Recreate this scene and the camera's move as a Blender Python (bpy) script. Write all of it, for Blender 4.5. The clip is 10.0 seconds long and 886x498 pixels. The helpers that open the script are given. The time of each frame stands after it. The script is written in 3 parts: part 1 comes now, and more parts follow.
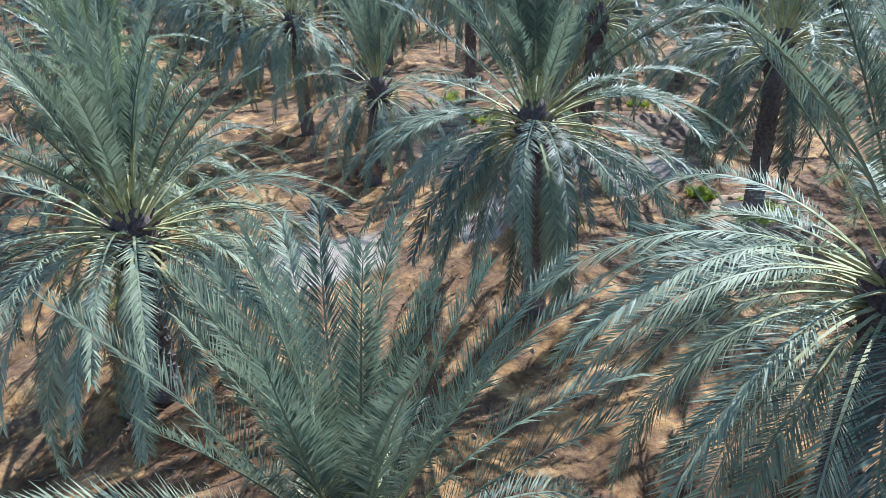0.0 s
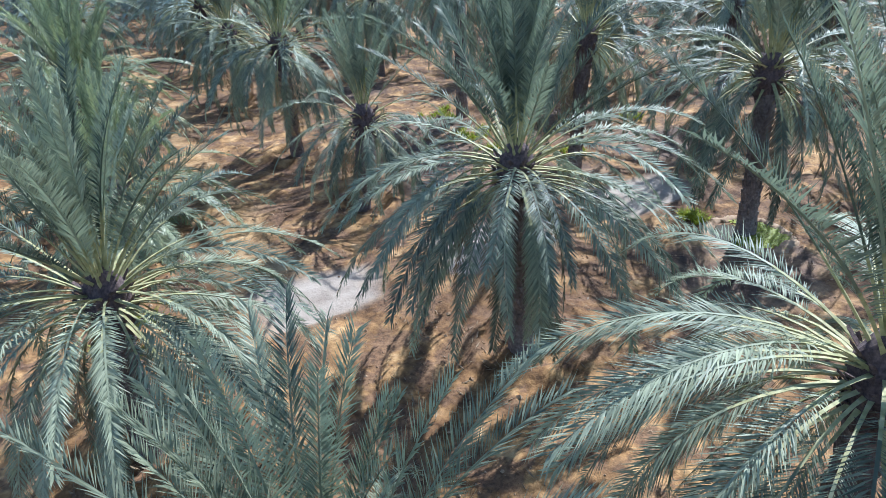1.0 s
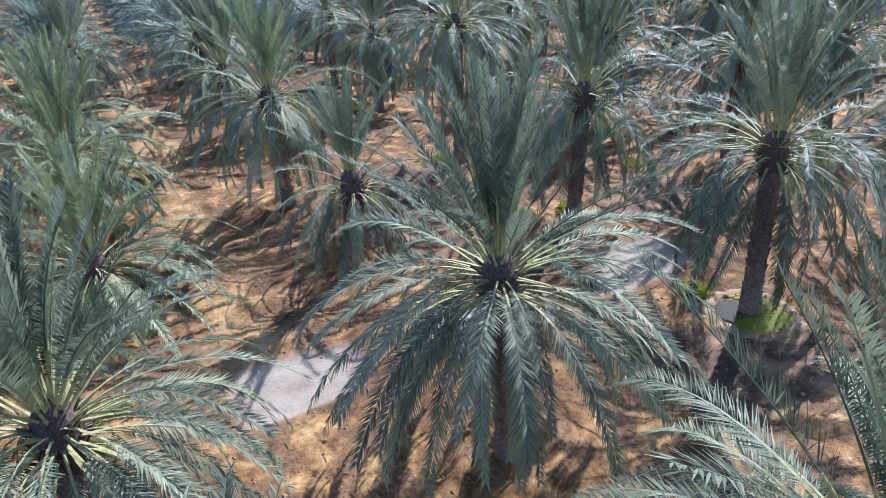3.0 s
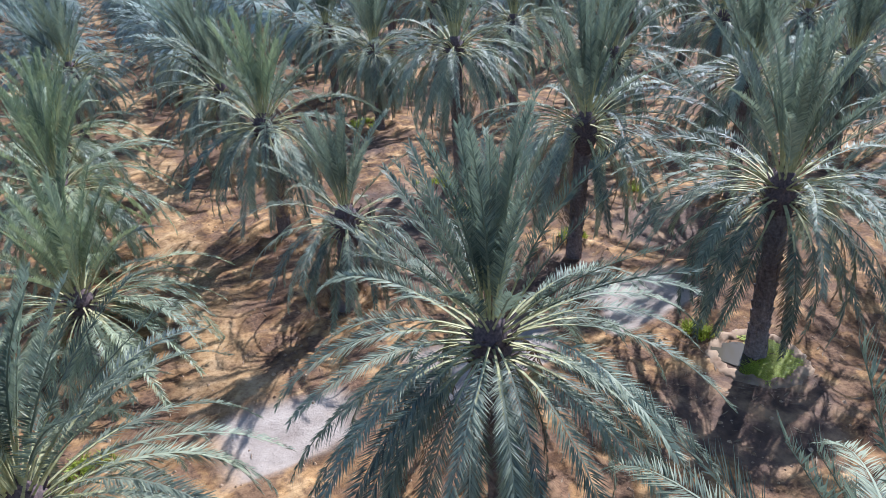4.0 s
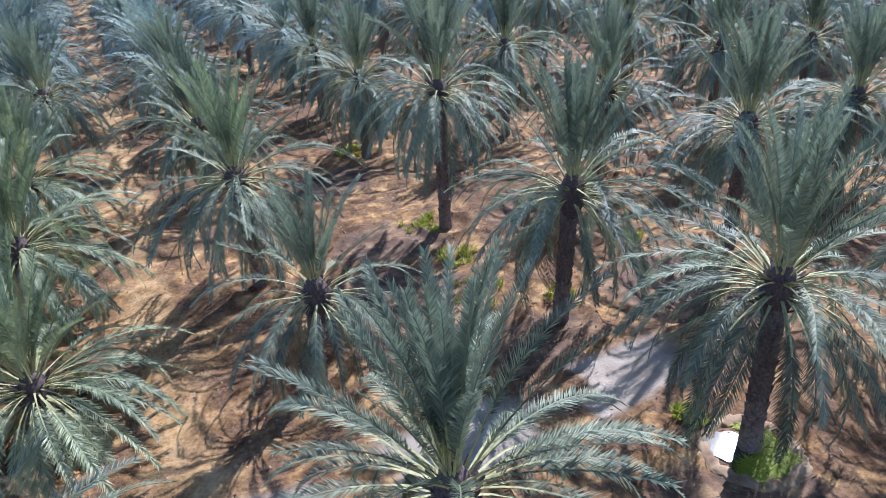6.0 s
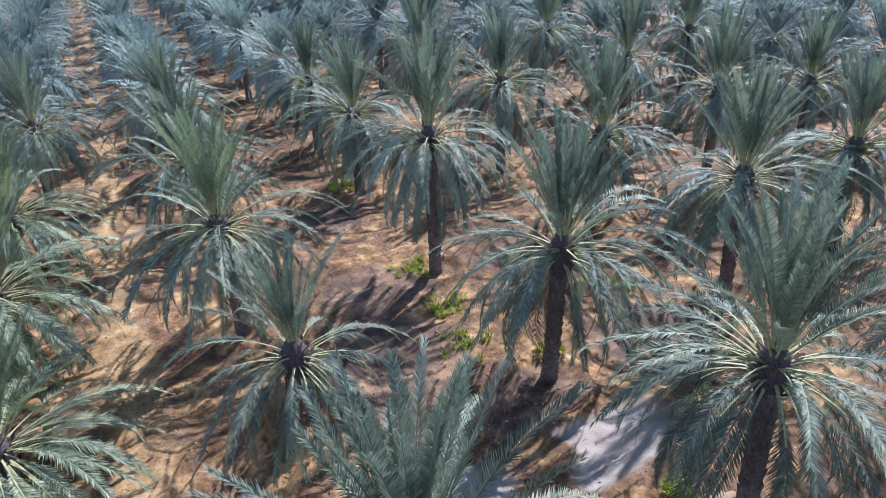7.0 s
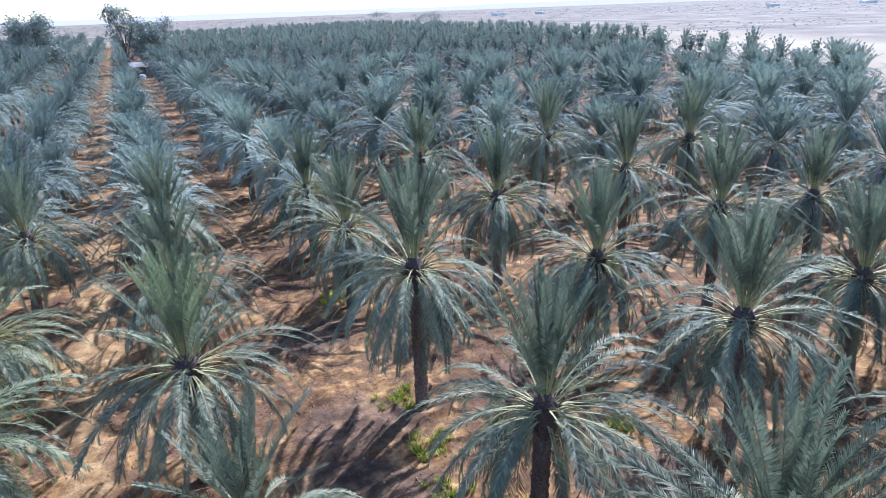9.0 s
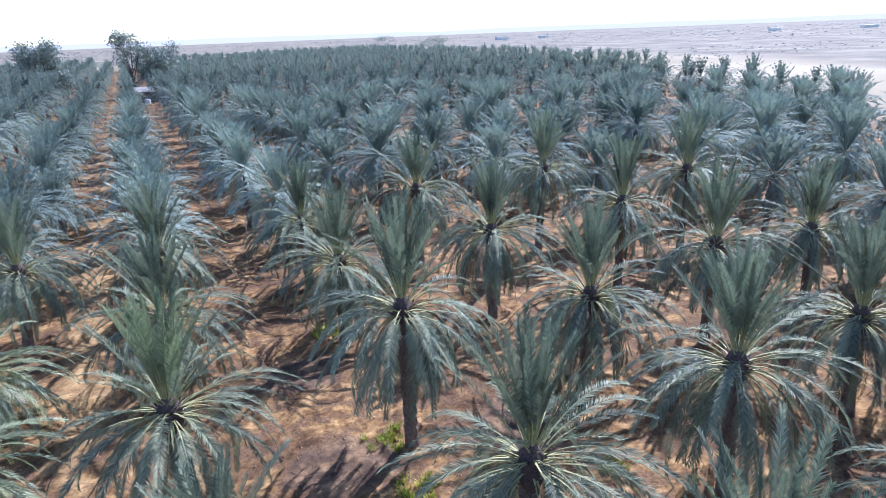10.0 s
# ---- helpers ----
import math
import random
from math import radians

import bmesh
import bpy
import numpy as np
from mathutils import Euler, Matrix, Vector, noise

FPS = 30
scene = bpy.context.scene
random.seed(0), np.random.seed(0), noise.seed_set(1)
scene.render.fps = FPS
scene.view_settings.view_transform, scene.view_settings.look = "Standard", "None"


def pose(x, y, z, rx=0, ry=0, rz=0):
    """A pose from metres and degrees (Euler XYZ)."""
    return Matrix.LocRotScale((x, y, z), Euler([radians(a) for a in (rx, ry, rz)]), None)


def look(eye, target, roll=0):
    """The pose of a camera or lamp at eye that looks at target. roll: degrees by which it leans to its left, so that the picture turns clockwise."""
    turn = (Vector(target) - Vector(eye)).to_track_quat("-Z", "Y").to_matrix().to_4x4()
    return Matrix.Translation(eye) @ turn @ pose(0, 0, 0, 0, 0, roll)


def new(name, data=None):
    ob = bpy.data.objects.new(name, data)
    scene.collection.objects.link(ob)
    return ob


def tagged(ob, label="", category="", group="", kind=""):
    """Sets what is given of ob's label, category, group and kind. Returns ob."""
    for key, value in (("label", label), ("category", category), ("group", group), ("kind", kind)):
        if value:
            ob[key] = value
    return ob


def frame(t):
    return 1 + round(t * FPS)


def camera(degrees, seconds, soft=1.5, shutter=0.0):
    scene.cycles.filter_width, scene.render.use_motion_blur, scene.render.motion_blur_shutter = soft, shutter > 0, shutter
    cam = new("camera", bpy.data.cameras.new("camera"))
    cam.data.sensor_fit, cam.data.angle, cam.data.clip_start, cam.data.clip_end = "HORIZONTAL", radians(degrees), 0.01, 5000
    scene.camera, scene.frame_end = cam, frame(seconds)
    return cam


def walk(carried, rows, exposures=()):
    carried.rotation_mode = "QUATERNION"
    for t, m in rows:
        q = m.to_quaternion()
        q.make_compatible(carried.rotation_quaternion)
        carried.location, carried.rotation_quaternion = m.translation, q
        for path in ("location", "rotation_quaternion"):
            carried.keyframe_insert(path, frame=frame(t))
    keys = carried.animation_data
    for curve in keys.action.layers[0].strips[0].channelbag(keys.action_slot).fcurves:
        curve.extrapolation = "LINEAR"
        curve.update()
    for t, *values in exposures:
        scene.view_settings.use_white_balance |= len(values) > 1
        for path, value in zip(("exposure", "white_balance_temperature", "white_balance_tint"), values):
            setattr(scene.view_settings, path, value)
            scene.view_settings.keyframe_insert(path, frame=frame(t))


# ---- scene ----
cam = camera(69.5, 10.0, soft=0.55)
EXPOSURES = [(0, 0.88, 5170, 4), (2.5, 0.79, 5300, 14), (5.5, 0.76, 5250, 15), (7.5, 0.75, 5180, 16), (10, 0.76, 5150, 17)]
PATH = [
    (0, (-7.219, -9.66, 7.805), (-6.388, -8.101, 6.867), -2.0),
    (0.5, (-6.873, -9.462, 8.208), (-6.052, -7.908, 7.254), -2.7),
    (1, (-6.544, -9.247, 8.575), (-5.722, -7.694, 7.621), -3.1),
    (1.5, (-6.225, -9.013, 8.918), (-5.403, -7.458, 7.965), -3.1),
    (2, (-5.906, -8.756, 9.246), (-5.086, -7.193, 8.305), -3.2),
    (2.5, (-5.583, -8.477, 9.569), (-4.772, -6.909, 8.629), -3.2),
    (4, (-4.539, -7.512, 10.56), (-3.753, -5.929, 9.624), -3.4),
    (4.5, (-4.158, -7.155, 10.912), (-3.377, -5.574, 9.967), -3.7),
    (5, (-3.759, -6.786, 11.277), (-2.981, -5.209, 10.323), -3.7),
    (5.5, (-3.342, -6.41, 11.654), (-2.569, -4.839, 10.687), -3.7),
    (7, (-2.02, -5.306, 12.833), (-1.233, -3.714, 11.912), -2.4),
    (7.5, (-1.57, -4.973, 13.224), (-0.775, -3.354, 12.358), -2.4),
    (8, (-1.126, -4.673, 13.601), (-0.325, -3.028, 12.793), -2.0),
    (8.5, (-0.698, -4.416, 13.956), (0.102, -2.747, 13.198), -2.1),
    (9, (-0.293, -4.216, 14.277), (0.507, -2.524, 13.571), -2.2),
    (9.5, (0.077, -4.083, 14.551), (0.875, -2.376, 13.882), -2.1),
    (10, (0.399, -4.033, 14.764), (1.199, -2.316, 14.121), -2.2),
]
walk(cam, [(t, look(eye, target, roll)) for t, eye, target, roll in PATH], EXPOSURES)

# ---- light ----
SUN_AZ = math.atan2(0.855, 0.52)          # clockwise from +Y
SUN_EL = radians(43.5)
world = bpy.data.worlds.new("world")
scene.world = world
world.use_nodes = True
wn = world.node_tree
sky = wn.nodes.new("ShaderNodeTexSky")
sky.sky_type = "NISHITA"
sky.sun_disc = False
sky.sun_elevation = SUN_EL
sky.sun_rotation = SUN_AZ
sky.air_density, sky.dust_density, sky.ozone_density = 1.0, 0.25, 1.0
back = wn.nodes["Background"]
back.inputs["Strength"].default_value = 0.125
wn.links.new(sky.outputs[0], back.inputs["Color"])

sun_data = bpy.data.lights.new("sun", "SUN")
sun_data.energy, sun_data.angle, sun_data.color = 5.0, radians(0.6), (1.0, 0.95, 0.89)
sun = new("sun", sun_data)
sun_way = Vector((math.sin(SUN_AZ) * math.cos(SUN_EL), math.cos(SUN_AZ) * math.cos(SUN_EL), math.sin(SUN_EL)))
sun.matrix_world = look(sun_way * 60, (0, 0, 0))


# ---- materials ----
def material(name):
    m = bpy.data.materials.new(name)
    m.use_nodes = True
    t = m.node_tree
    return m, t, t.nodes["Principled BSDF"]


def node(t, kind, **values):
    n = t.nodes.new(kind)
    for key, v in values.items():
        n.inputs[key.replace("_", " ")].default_value = v
    return n


def noise_at(t, coord, scale, detail=4.0, rough=0.55):
    n = node(t, "ShaderNodeTexNoise", Scale=scale, Detail=detail, Roughness=rough)
    t.links.new(coord, n.inputs["Vector"])
    return n.outputs["Fac"]


def ramp(t, fac, stops):
    r = t.nodes.new("ShaderNodeValToRGB")
    while len(r.color_ramp.elements) < len(stops):
        r.color_ramp.elements.new(0.5)
    for e, (at, c) in zip(r.color_ramp.elements, stops):
        e.position, e.color = at, (*c, 1)
    t.links.new(fac, r.inputs["Fac"])
    return r.outputs["Color"]


def mixed(t, fac, a, b, blend="MIX"):
    m = t.nodes.new("ShaderNodeMix")
    m.data_type, m.blend_type = "RGBA", blend
    for sock, v in ((m.inputs[0], fac), (m.inputs[6], a), (m.inputs[7], b)):
        if isinstance(v, (int, float)):
            sock.default_value = v
        elif isinstance(v, tuple):
            sock.default_value = (*v, 1)
        else:
            t.links.new(v, sock)
    return m.outputs[2]


def bump(t, shader, height, strength, distance):
    b = node(t, "ShaderNodeBump", Strength=strength, Distance=distance)
    t.links.new(height, b.inputs["Height"])
    t.links.new(b.outputs[0], shader.inputs["Normal"])


def leaf_material(name, dark, light, through_colour, rough=0.42, share=0.22, vary=0.55, gloss=0.32):
    """Waxy leaf: gloss above, some light through the blade, tone varied by leaf and by leaflet."""
    m, t, p = material(name)
    info = t.nodes.new("ShaderNodeObjectInfo")
    geo = t.nodes.new("ShaderNodeNewGeometry")
    tone = t.nodes.new("ShaderNodeMath")
    tone.operation = "MULTIPLY_ADD"
    tone.inputs[1].default_value = vary
    t.links.new(geo.outputs["Random Per Island"], tone.inputs[0])
    half = t.nodes.new("ShaderNodeMath")
    half.operation = "MULTIPLY"
    half.inputs[1].default_value = 0.75
    shift = t.nodes.new("ShaderNodeMath")
    shift.operation = "ADD"
    shift.inputs[1].default_value = 0.125 - vary / 2
    t.links.new(info.outputs["Random"], half.inputs[0])
    t.links.new(half.outputs[0], shift.inputs[0])
    t.links.new(shift.outputs[0], tone.inputs[2])
    colour = ramp(t, tone.outputs[0], [(0.0, dark), (0.75, light), (1.0, tuple(c * 1.25 for c in light))])
    t.links.new(colour, p.inputs["Base Color"])
    p.inputs["Roughness"].default_value = rough
    p.inputs["Specular IOR Level"].default_value = gloss
    tr = t.nodes.new("ShaderNodeBsdfTranslucent")
    tr.inputs["Color"].default_value = (*through_colour, 1)
    mix = t.nodes.new("ShaderNodeMixShader")
    mix.inputs[0].default_value = share
    t.links.new(p.outputs[0], mix.inputs[1])
    t.links.new(tr.outputs[0], mix.inputs[2])
    t.links.new(mix.outputs[0], t.nodes["Material Output"].inputs["Surface"])
    return m


LEAF = leaf_material("palm_leaflet", (0.034, 0.052, 0.044), (0.314, 0.332, 0.214), (0.23, 0.285, 0.19), 0.50, 0.25, 0.60, 0.20)
# farther palms: distance haze painted into the leaf as a paler, bluer tone
LEAF_HAZED = leaf_material("hazed_palm_leaflet", (0.125, 0.160, 0.150), (0.330, 0.378, 0.318), (0.28, 0.34, 0.26), 0.68, 0.28, 0.42, 0.10)
LEAF_YOUNG = leaf_material("young_palm_leaflet", (0.056, 0.080, 0.054), (0.360, 0.385, 0.225), (0.28, 0.35, 0.16), 0.44, 0.26)
LEAF_DRY = leaf_material("dry_palm_leaflet", (0.16, 0.105, 0.060), (0.36, 0.265, 0.155), (0.3, 0.2, 0.09), 0.6, 0.15)
WEED = leaf_material("weed_leaf", (0.17, 0.20, 0.022), (0.43, 0.46, 0.045), (0.36, 0.42, 0.04), 0.55, 0.3)
# foliage of the far trees, greyed and lightened in colour to show haze
TREE_LEAF_HAZED = leaf_material("hazed_tree_leaf", (0.19, 0.21, 0.20), (0.32, 0.35, 0.32), (0.16, 0.2, 0.12), 0.5, 0.25)


def stalk_material():
    m, t, p = material("frond_stalk")
    c = t.nodes.new("ShaderNodeTexCoord").outputs["Object"]
    n = noise_at(t, c, 7, 3)
    t.links.new(ramp(t, n, [(0.3, (0.22, 0.22, 0.09)), (0.55, (0.41, 0.38, 0.19)), (0.8, (0.54, 0.48, 0.28))]), p.inputs["Base Color"])
    p.inputs["Roughness"].default_value = 0.6
    p.inputs["Specular IOR Level"].default_value = 0.15
    return m


def bark_material():
    m, t, p = material("palm_bark")
    c = t.nodes.new("ShaderNodeTexCoord").outputs["Object"]
    geo = t.nodes.new("ShaderNodeNewGeometry")
    n = noise_at(t, c, 14, 6)
    base = ramp(t, n, [(0.25, (0.085, 0.068, 0.066)), (0.55, (0.205, 0.165, 0.152)), (0.85, (0.38, 0.32, 0.28))])
    tone = ramp(t, geo.outputs["Random Per Island"], [(0.0, (0.6, 0.58, 0.58)), (1.0, (1.25, 1.2, 1.15))])
    t.links.new(mixed(t, 1.0, base, tone, "MULTIPLY"), p.inputs["Base Color"])
    p.inputs["Roughness"].default_value = 0.9
    bump(t, p, noise_at(t, c, 60, 4), 0.7, 0.02)
    return m


def fibre_material():
    m, t, p = material("crown_fibre")
    c = t.nodes.new("ShaderNodeTexCoord").outputs["Object"]
    t.links.new(ramp(t, noise_at(t, c, 20, 5), [(0.3, (0.045, 0.030, 0.032)), (0.7, (0.17, 0.115, 0.10))]), p.inputs["Base Color"])
    p.inputs["Roughness"].default_value = 0.95
    bump(t, p, noise_at(t, c, 70, 4), 0.8, 0.02)
    return m


def soil_material():
    """Orange sandy soil: damp and dry patches, painted crown shade, clods, pale silt in the watering strip between two
    rows, pale desert far off.
    """
    m, t, p = material("sandy_soil")
    geo = t.nodes.new("ShaderNodeNewGeometry")
    c = geo.outputs["Position"]
    big, mid, fine = noise_at(t, c, 0.22, 5, 0.6), noise_at(t, c, 1.3, 6, 0.6), noise_at(t, c, 9.0, 5, 0.65)
    base = ramp(t, mid, [(0.33, (0.072, 0.039, 0.018)), (0.45, (0.225, 0.126, 0.050)), (0.56, (0.400, 0.243, 0.100)), (0.70, (0.56, 0.385, 0.190))])
    damp = ramp(t, big, [(0.40, (0.40, 0.34, 0.35)), (0.52, (1.04, 1.0, 0.97))])
    base = mixed(t, 0.9, base, damp, "MULTIPLY")
    speck = ramp(t, fine, [(0.36, (0.55, 0.50, 0.48)), (0.48, (1, 1, 1)), (0.70, (1.2, 1.2, 1.2))])
    base = mixed(t, 0.6, base, speck, "MULTIPLY")
    crumbs = t.nodes.new("ShaderNodeTexVoronoi")
    crumbs.inputs["Scale"].default_value = 5.0
    t.links.new(c, crumbs.inputs["Vector"])
    base = mixed(t, 0.55, base, ramp(t, crumbs.outputs["Distance"], [(0.05, (1.25, 1.22, 1.2)), (0.5, (0.85, 0.82, 0.8)), (0.8, (0.5, 0.45, 0.43))]), "MULTIPLY")
    litter = ramp(t, noise_at(t, c, 1.1, 6, 0.62), [(0.48, (0, 0, 0)), (0.55, (0.85, 0.85, 0.85))])
    base = mixed(t, litter, base, ramp(t, fine, [(0.35, (0.066, 0.036, 0.021)), (0.6, (0.20, 0.112, 0.060))]))
    loose = t.nodes.new("ShaderNodeAttribute")
    loose.attribute_name = "lane"
    base = mixed(t, loose.outputs["Fac"], base, ramp(t, mixed(t, 0.45, mid, fine), [(0.36, (0.17, 0.092, 0.038)), (0.48, (0.37, 0.225, 0.094)), (0.62, (0.55, 0.375, 0.185))]))
    # damp soil and the crowns' painted shade share this dark ramp
    damp_shade = t.nodes.new("ShaderNodeAttribute")
    damp_shade.attribute_name = "damp"
    base = mixed(t, damp_shade.outputs["Fac"], base, ramp(t, mid, [(0.36, (0.058, 0.034, 0.022)), (0.50, (0.125, 0.073, 0.045)), (0.64, (0.30, 0.182, 0.094))]))
    mask = t.nodes.new("ShaderNodeAttribute")
    mask.attribute_name = "silt"
    silt = ramp(t, mid, [(0.3, (0.26, 0.205, 0.158)), (0.7, (0.43, 0.355, 0.28))])
    base = mixed(t, mask.outputs["Fac"], base, silt)
    wide = t.nodes.new("ShaderNodeAttribute")
    wide.attribute_name = "open_land"
    land = ramp(t, noise_at(t, c, 0.012, 6, 0.6), [(0.35, (0.30, 0.235, 0.15)), (0.5, (0.39, 0.31, 0.205)), (0.65, (0.46, 0.38, 0.265))])
    base = mixed(t, wide.outputs["Fac"], base, land)
    plain = t.nodes.new("ShaderNodeAttribute")
    plain.attribute_name = "scrub_land"
    scrubby = ramp(t, noise_at(t, c, 0.03, 7, 0.65), [(0.38, (0.17, 0.14, 0.105)), (0.52, (0.25, 0.205, 0.150)), (0.66, (0.36, 0.295, 0.215))])
    base = mixed(t, plain.outputs["Fac"], base, scrubby)
    t.links.new(base, p.inputs["Base Color"])
    rough = t.nodes.new("ShaderNodeMapRange")
    rough.inputs["To Min"].default_value, rough.inputs["To Max"].default_value = 0.92, 0.82
    t.links.new(damp_shade.outputs["Fac"], rough.inputs["Value"])
    t.links.new(rough.outputs[0], p.inputs["Roughness"])
    p.inputs["Specular IOR Level"].default_value = 0.3
    h = t.nodes.new("ShaderNodeMath")
    h.operation = "MULTIPLY_ADD"
    t.links.new(fine, h.inputs[0])
    h.inputs[1].default_value = 0.35
    t.links.new(mid, h.inputs[2])
    bump(t, p, h.outputs[0], 0.7, 0.10)
    return m


def plain_material(name, a, b, scale, rough, metal=0.0):
    m, t, p = material(name)
    c = t.nodes.new("ShaderNodeTexCoord").outputs["Object"]
    t.links.new(ramp(t, noise_at(t, c, scale, 5), [(0.3, a), (0.7, b)]), p.inputs["Base Color"])
    p.inputs["Roughness"].default_value, p.inputs["Metallic"].default_value = rough, metal
    bump(t, p, noise_at(t, c, scale * 4, 4), 0.3, 0.02)
    return m


STALK, BARK, FIBRE, SOIL = stalk_material(), bark_material(), fibre_material(), soil_material()
WOOD_BARK = plain_material("tree_bark", (0.07, 0.055, 0.045), (0.16, 0.13, 0.11), 3, 0.9)


def mesh_from(name, verts, faces, mats, index=None, smooth=False):
    me = bpy.data.meshes.new(name)
    me.from_pydata([tuple(v) for v in verts], [], faces)
    for m in mats:
        me.materials.append(m)
    if index is not None:
        me.polygons.foreach_set("material_index", np.asarray(index, np.int32))
    if smooth:
        me.polygons.foreach_set("use_smooth", np.ones(len(faces), bool))
    me.update()
    return me


def part(name, data, parent, label=""):
    ob = new(name, data)
    ob.parent = parent
    return tagged(ob, label) if label else ob


# ---- palm fronds ----
def frond_shape(length, rise, droop, power, pairs, rng, leaflet=0.48, wide=0.044, segs=12, flop=0.0, bare=0.19):
    """Verts, faces and material numbers (0 leaflet, 1 stalk) of a feather frond that leaves the origin along +x.
    rise: degrees above level at the base; droop: degrees that it bends down by its tip."""
    n = 40
    s = np.linspace(0, 1, n + 1)
    ang = np.radians(rise - droop * s ** power)
    side = rng.uniform(-0.10, 0.10) * s ** 2 * length
    x = np.concatenate([[0], np.cumsum(np.cos((ang[1:] + ang[:-1]) / 2))]) * length / n
    z = np.concatenate([[0], np.cumsum(np.sin((ang[1:] + ang[:-1]) / 2))]) * length / n
    line = np.stack([x, side, z], 1)

    def at(u):
        return np.array([np.interp(u, s, line[:, k]) for k in range(3)]), np.interp(u, s, ang)

    V, F, I = [], [], []
    # stalk: a three-sided taper
    for k in range(segs + 1 if segs else 0):
        u = k / segs
        q, a = at(u)
        w = 0.020 * (1 - u) ** 1.1 + 0.005
        if u < 0.05:
            w *= 1.5
        up = np.array([-math.sin(a), 0, math.cos(a)])
        V += [q + np.array([0, w, 0]) + up * w * 0.45, q - np.array([0, w, 0]) + up * w * 0.45, q - up * w * 0.95]
        if k:
            b = 3 * (k - 1)
            for j in range(3):
                j2 = (j + 1) % 3
                F.append((b + j, b + j2, b + 3 + j2, b + 3 + j))
                I.append(1 if u < 0.36 else 0)
    twist, vee = rng.uniform(-0.35, 0.35), rng.uniform(24, 44)
    bunch, ranks, turned = 3, {}, {}
    for k in range(pairs):
        # leaflets leave the stalk in bunches that fan in different planes
        middle = (k // bunch) * bunch + (bunch - 1) / 2
        if k % bunch == 0:
            ranks = {1: rng.choice((-12, 0, 10)), -1: rng.choice((-12, 0, 10))}
            turned = {1: rng.uniform(-0.45, 0.45), -1: rng.uniform(-0.45, 0.45)}
        u = bare + (0.995 - bare) * (0.55 * k + 0.45 * middle + rng.uniform(-0.2, 0.2)) / (pairs - 1)
        u = min(max(u, bare - 0.01), 1.0)
        q, a = at(u)
        ahead = np.array([math.cos(a), 0, math.sin(a)])
        up = np.array([-math.sin(a), 0, math.cos(a)])
        grow = min(1.0, 0.28 + (u - bare + 0.01) / 0.20)
        size = leaflet * grow * (1.0 if u < 0.6 else 1.0 - 0.5 * (u - 0.6) / 0.4)
        roll = twist * u
        for sgn in (1, -1):
            out = np.array([0, sgn, 0]) * math.cos(roll) + up * math.sin(roll) * sgn
            nup = up * math.cos(roll) - np.array([0, 1, 0]) * math.sin(roll)
            off = math.radians(54 - 24 * u + 5 * (1 - k % bunch) + rng.uniform(-4, 4))
            lift = math.radians(vee + ranks[sgn] + rng.uniform(-6, 6) - flop * 42)
            way = ahead * math.cos(off) + (out * math.cos(lift) + nup * math.sin(lift)) * math.sin(off)
            way /= np.linalg.norm(way)
            l = size * rng.uniform(0.85, 1.12)
            across = np.cross(way, nup)
            across /= np.linalg.norm(across) + 1e-9
            across = across * math.cos(spin := turned[sgn] + rng.uniform(-0.2, 0.2)) + np.cross(way, across) * math.sin(spin)
            w = wide * (0.6 + 0.4 * grow)
            sag = np.array([0, 0, -1]) * l * rng.uniform(0.02, 0.14)
            b = len(V)
            V += [q, q + way * l * 0.30 + across * w / 2, q + way * l + sag * 1.6, q + way * l * 0.30 - across * w / 2]
            F += [(b, b + 1, b + 3), (b + 1, b + 2, b + 3)]
            I += [0, 0]
    return np.array(V), F, I


def copied(me, mats):
    """The same shape in other materials."""
    me = me.copy()
    for k, m in enumerate(mats):
        me.materials[k] = m
    return me


# kind: share of crown, rise range, droop range, bend power, length range
KINDS = {
    "upright": ((66, 89), (4, 26), 1.7, (3.1, 3.75)),
    "rising": ((44, 66), (14, 46), 1.6, (3.3, 3.9)),
    "spreading": ((8, 44), (58, 98), 1.2, (3.6, 4.15)),
    "hanging": ((-10, 32), (74, 104), 0.8, (3.6, 4.2)),
    "skirt": ((-48, -8), (34, 50), 0.6, (3.0, 3.7)),
}


def make_fronds(count, pairs, seed, mats, segs=12, wide=0.034, leaflet=0.48):
    made = {}
    rng = np.random.default_rng(seed)
    for kind, (rise, droop, power, length) in KINDS.items():
        made[kind] = []
        for k in range(count):
            mix = (k + 0.5) / count
            e = rise[0] + (rise[1] - rise[0]) * mix
            shape = frond_shape(rng.uniform(*length), e, rng.uniform(*droop), power, pairs, rng, leaflet, wide=wide, segs=segs,
                                flop=1.0 if kind in ("hanging", "skirt") else 0.3 if kind == "spreading" else 0.0, bare={"upright": 0.19, "rising": 0.20}.get(kind, 0.215))
            made[kind].append(shape if mats is None else mesh_from("frond", *shape[:2], mats, shape[2]))
    return made


def split_frond(shape):
    """The leafy blade and the bare pale stalk of a frond as two meshes."""
    v, f, idx = shape
    made = []
    for want, name, mat in ((0, "frond", LEAF), (1, "stalk", STALK)):
        faces = [q for q, i in zip(f, idx) if i == want]
        used = sorted({k for q in faces for k in q})
        at = {k: n for n, k in enumerate(used)}
        made.append(mesh_from(name, v[used], [tuple(at[k] for k in q) for q in faces], [mat]))
    return made


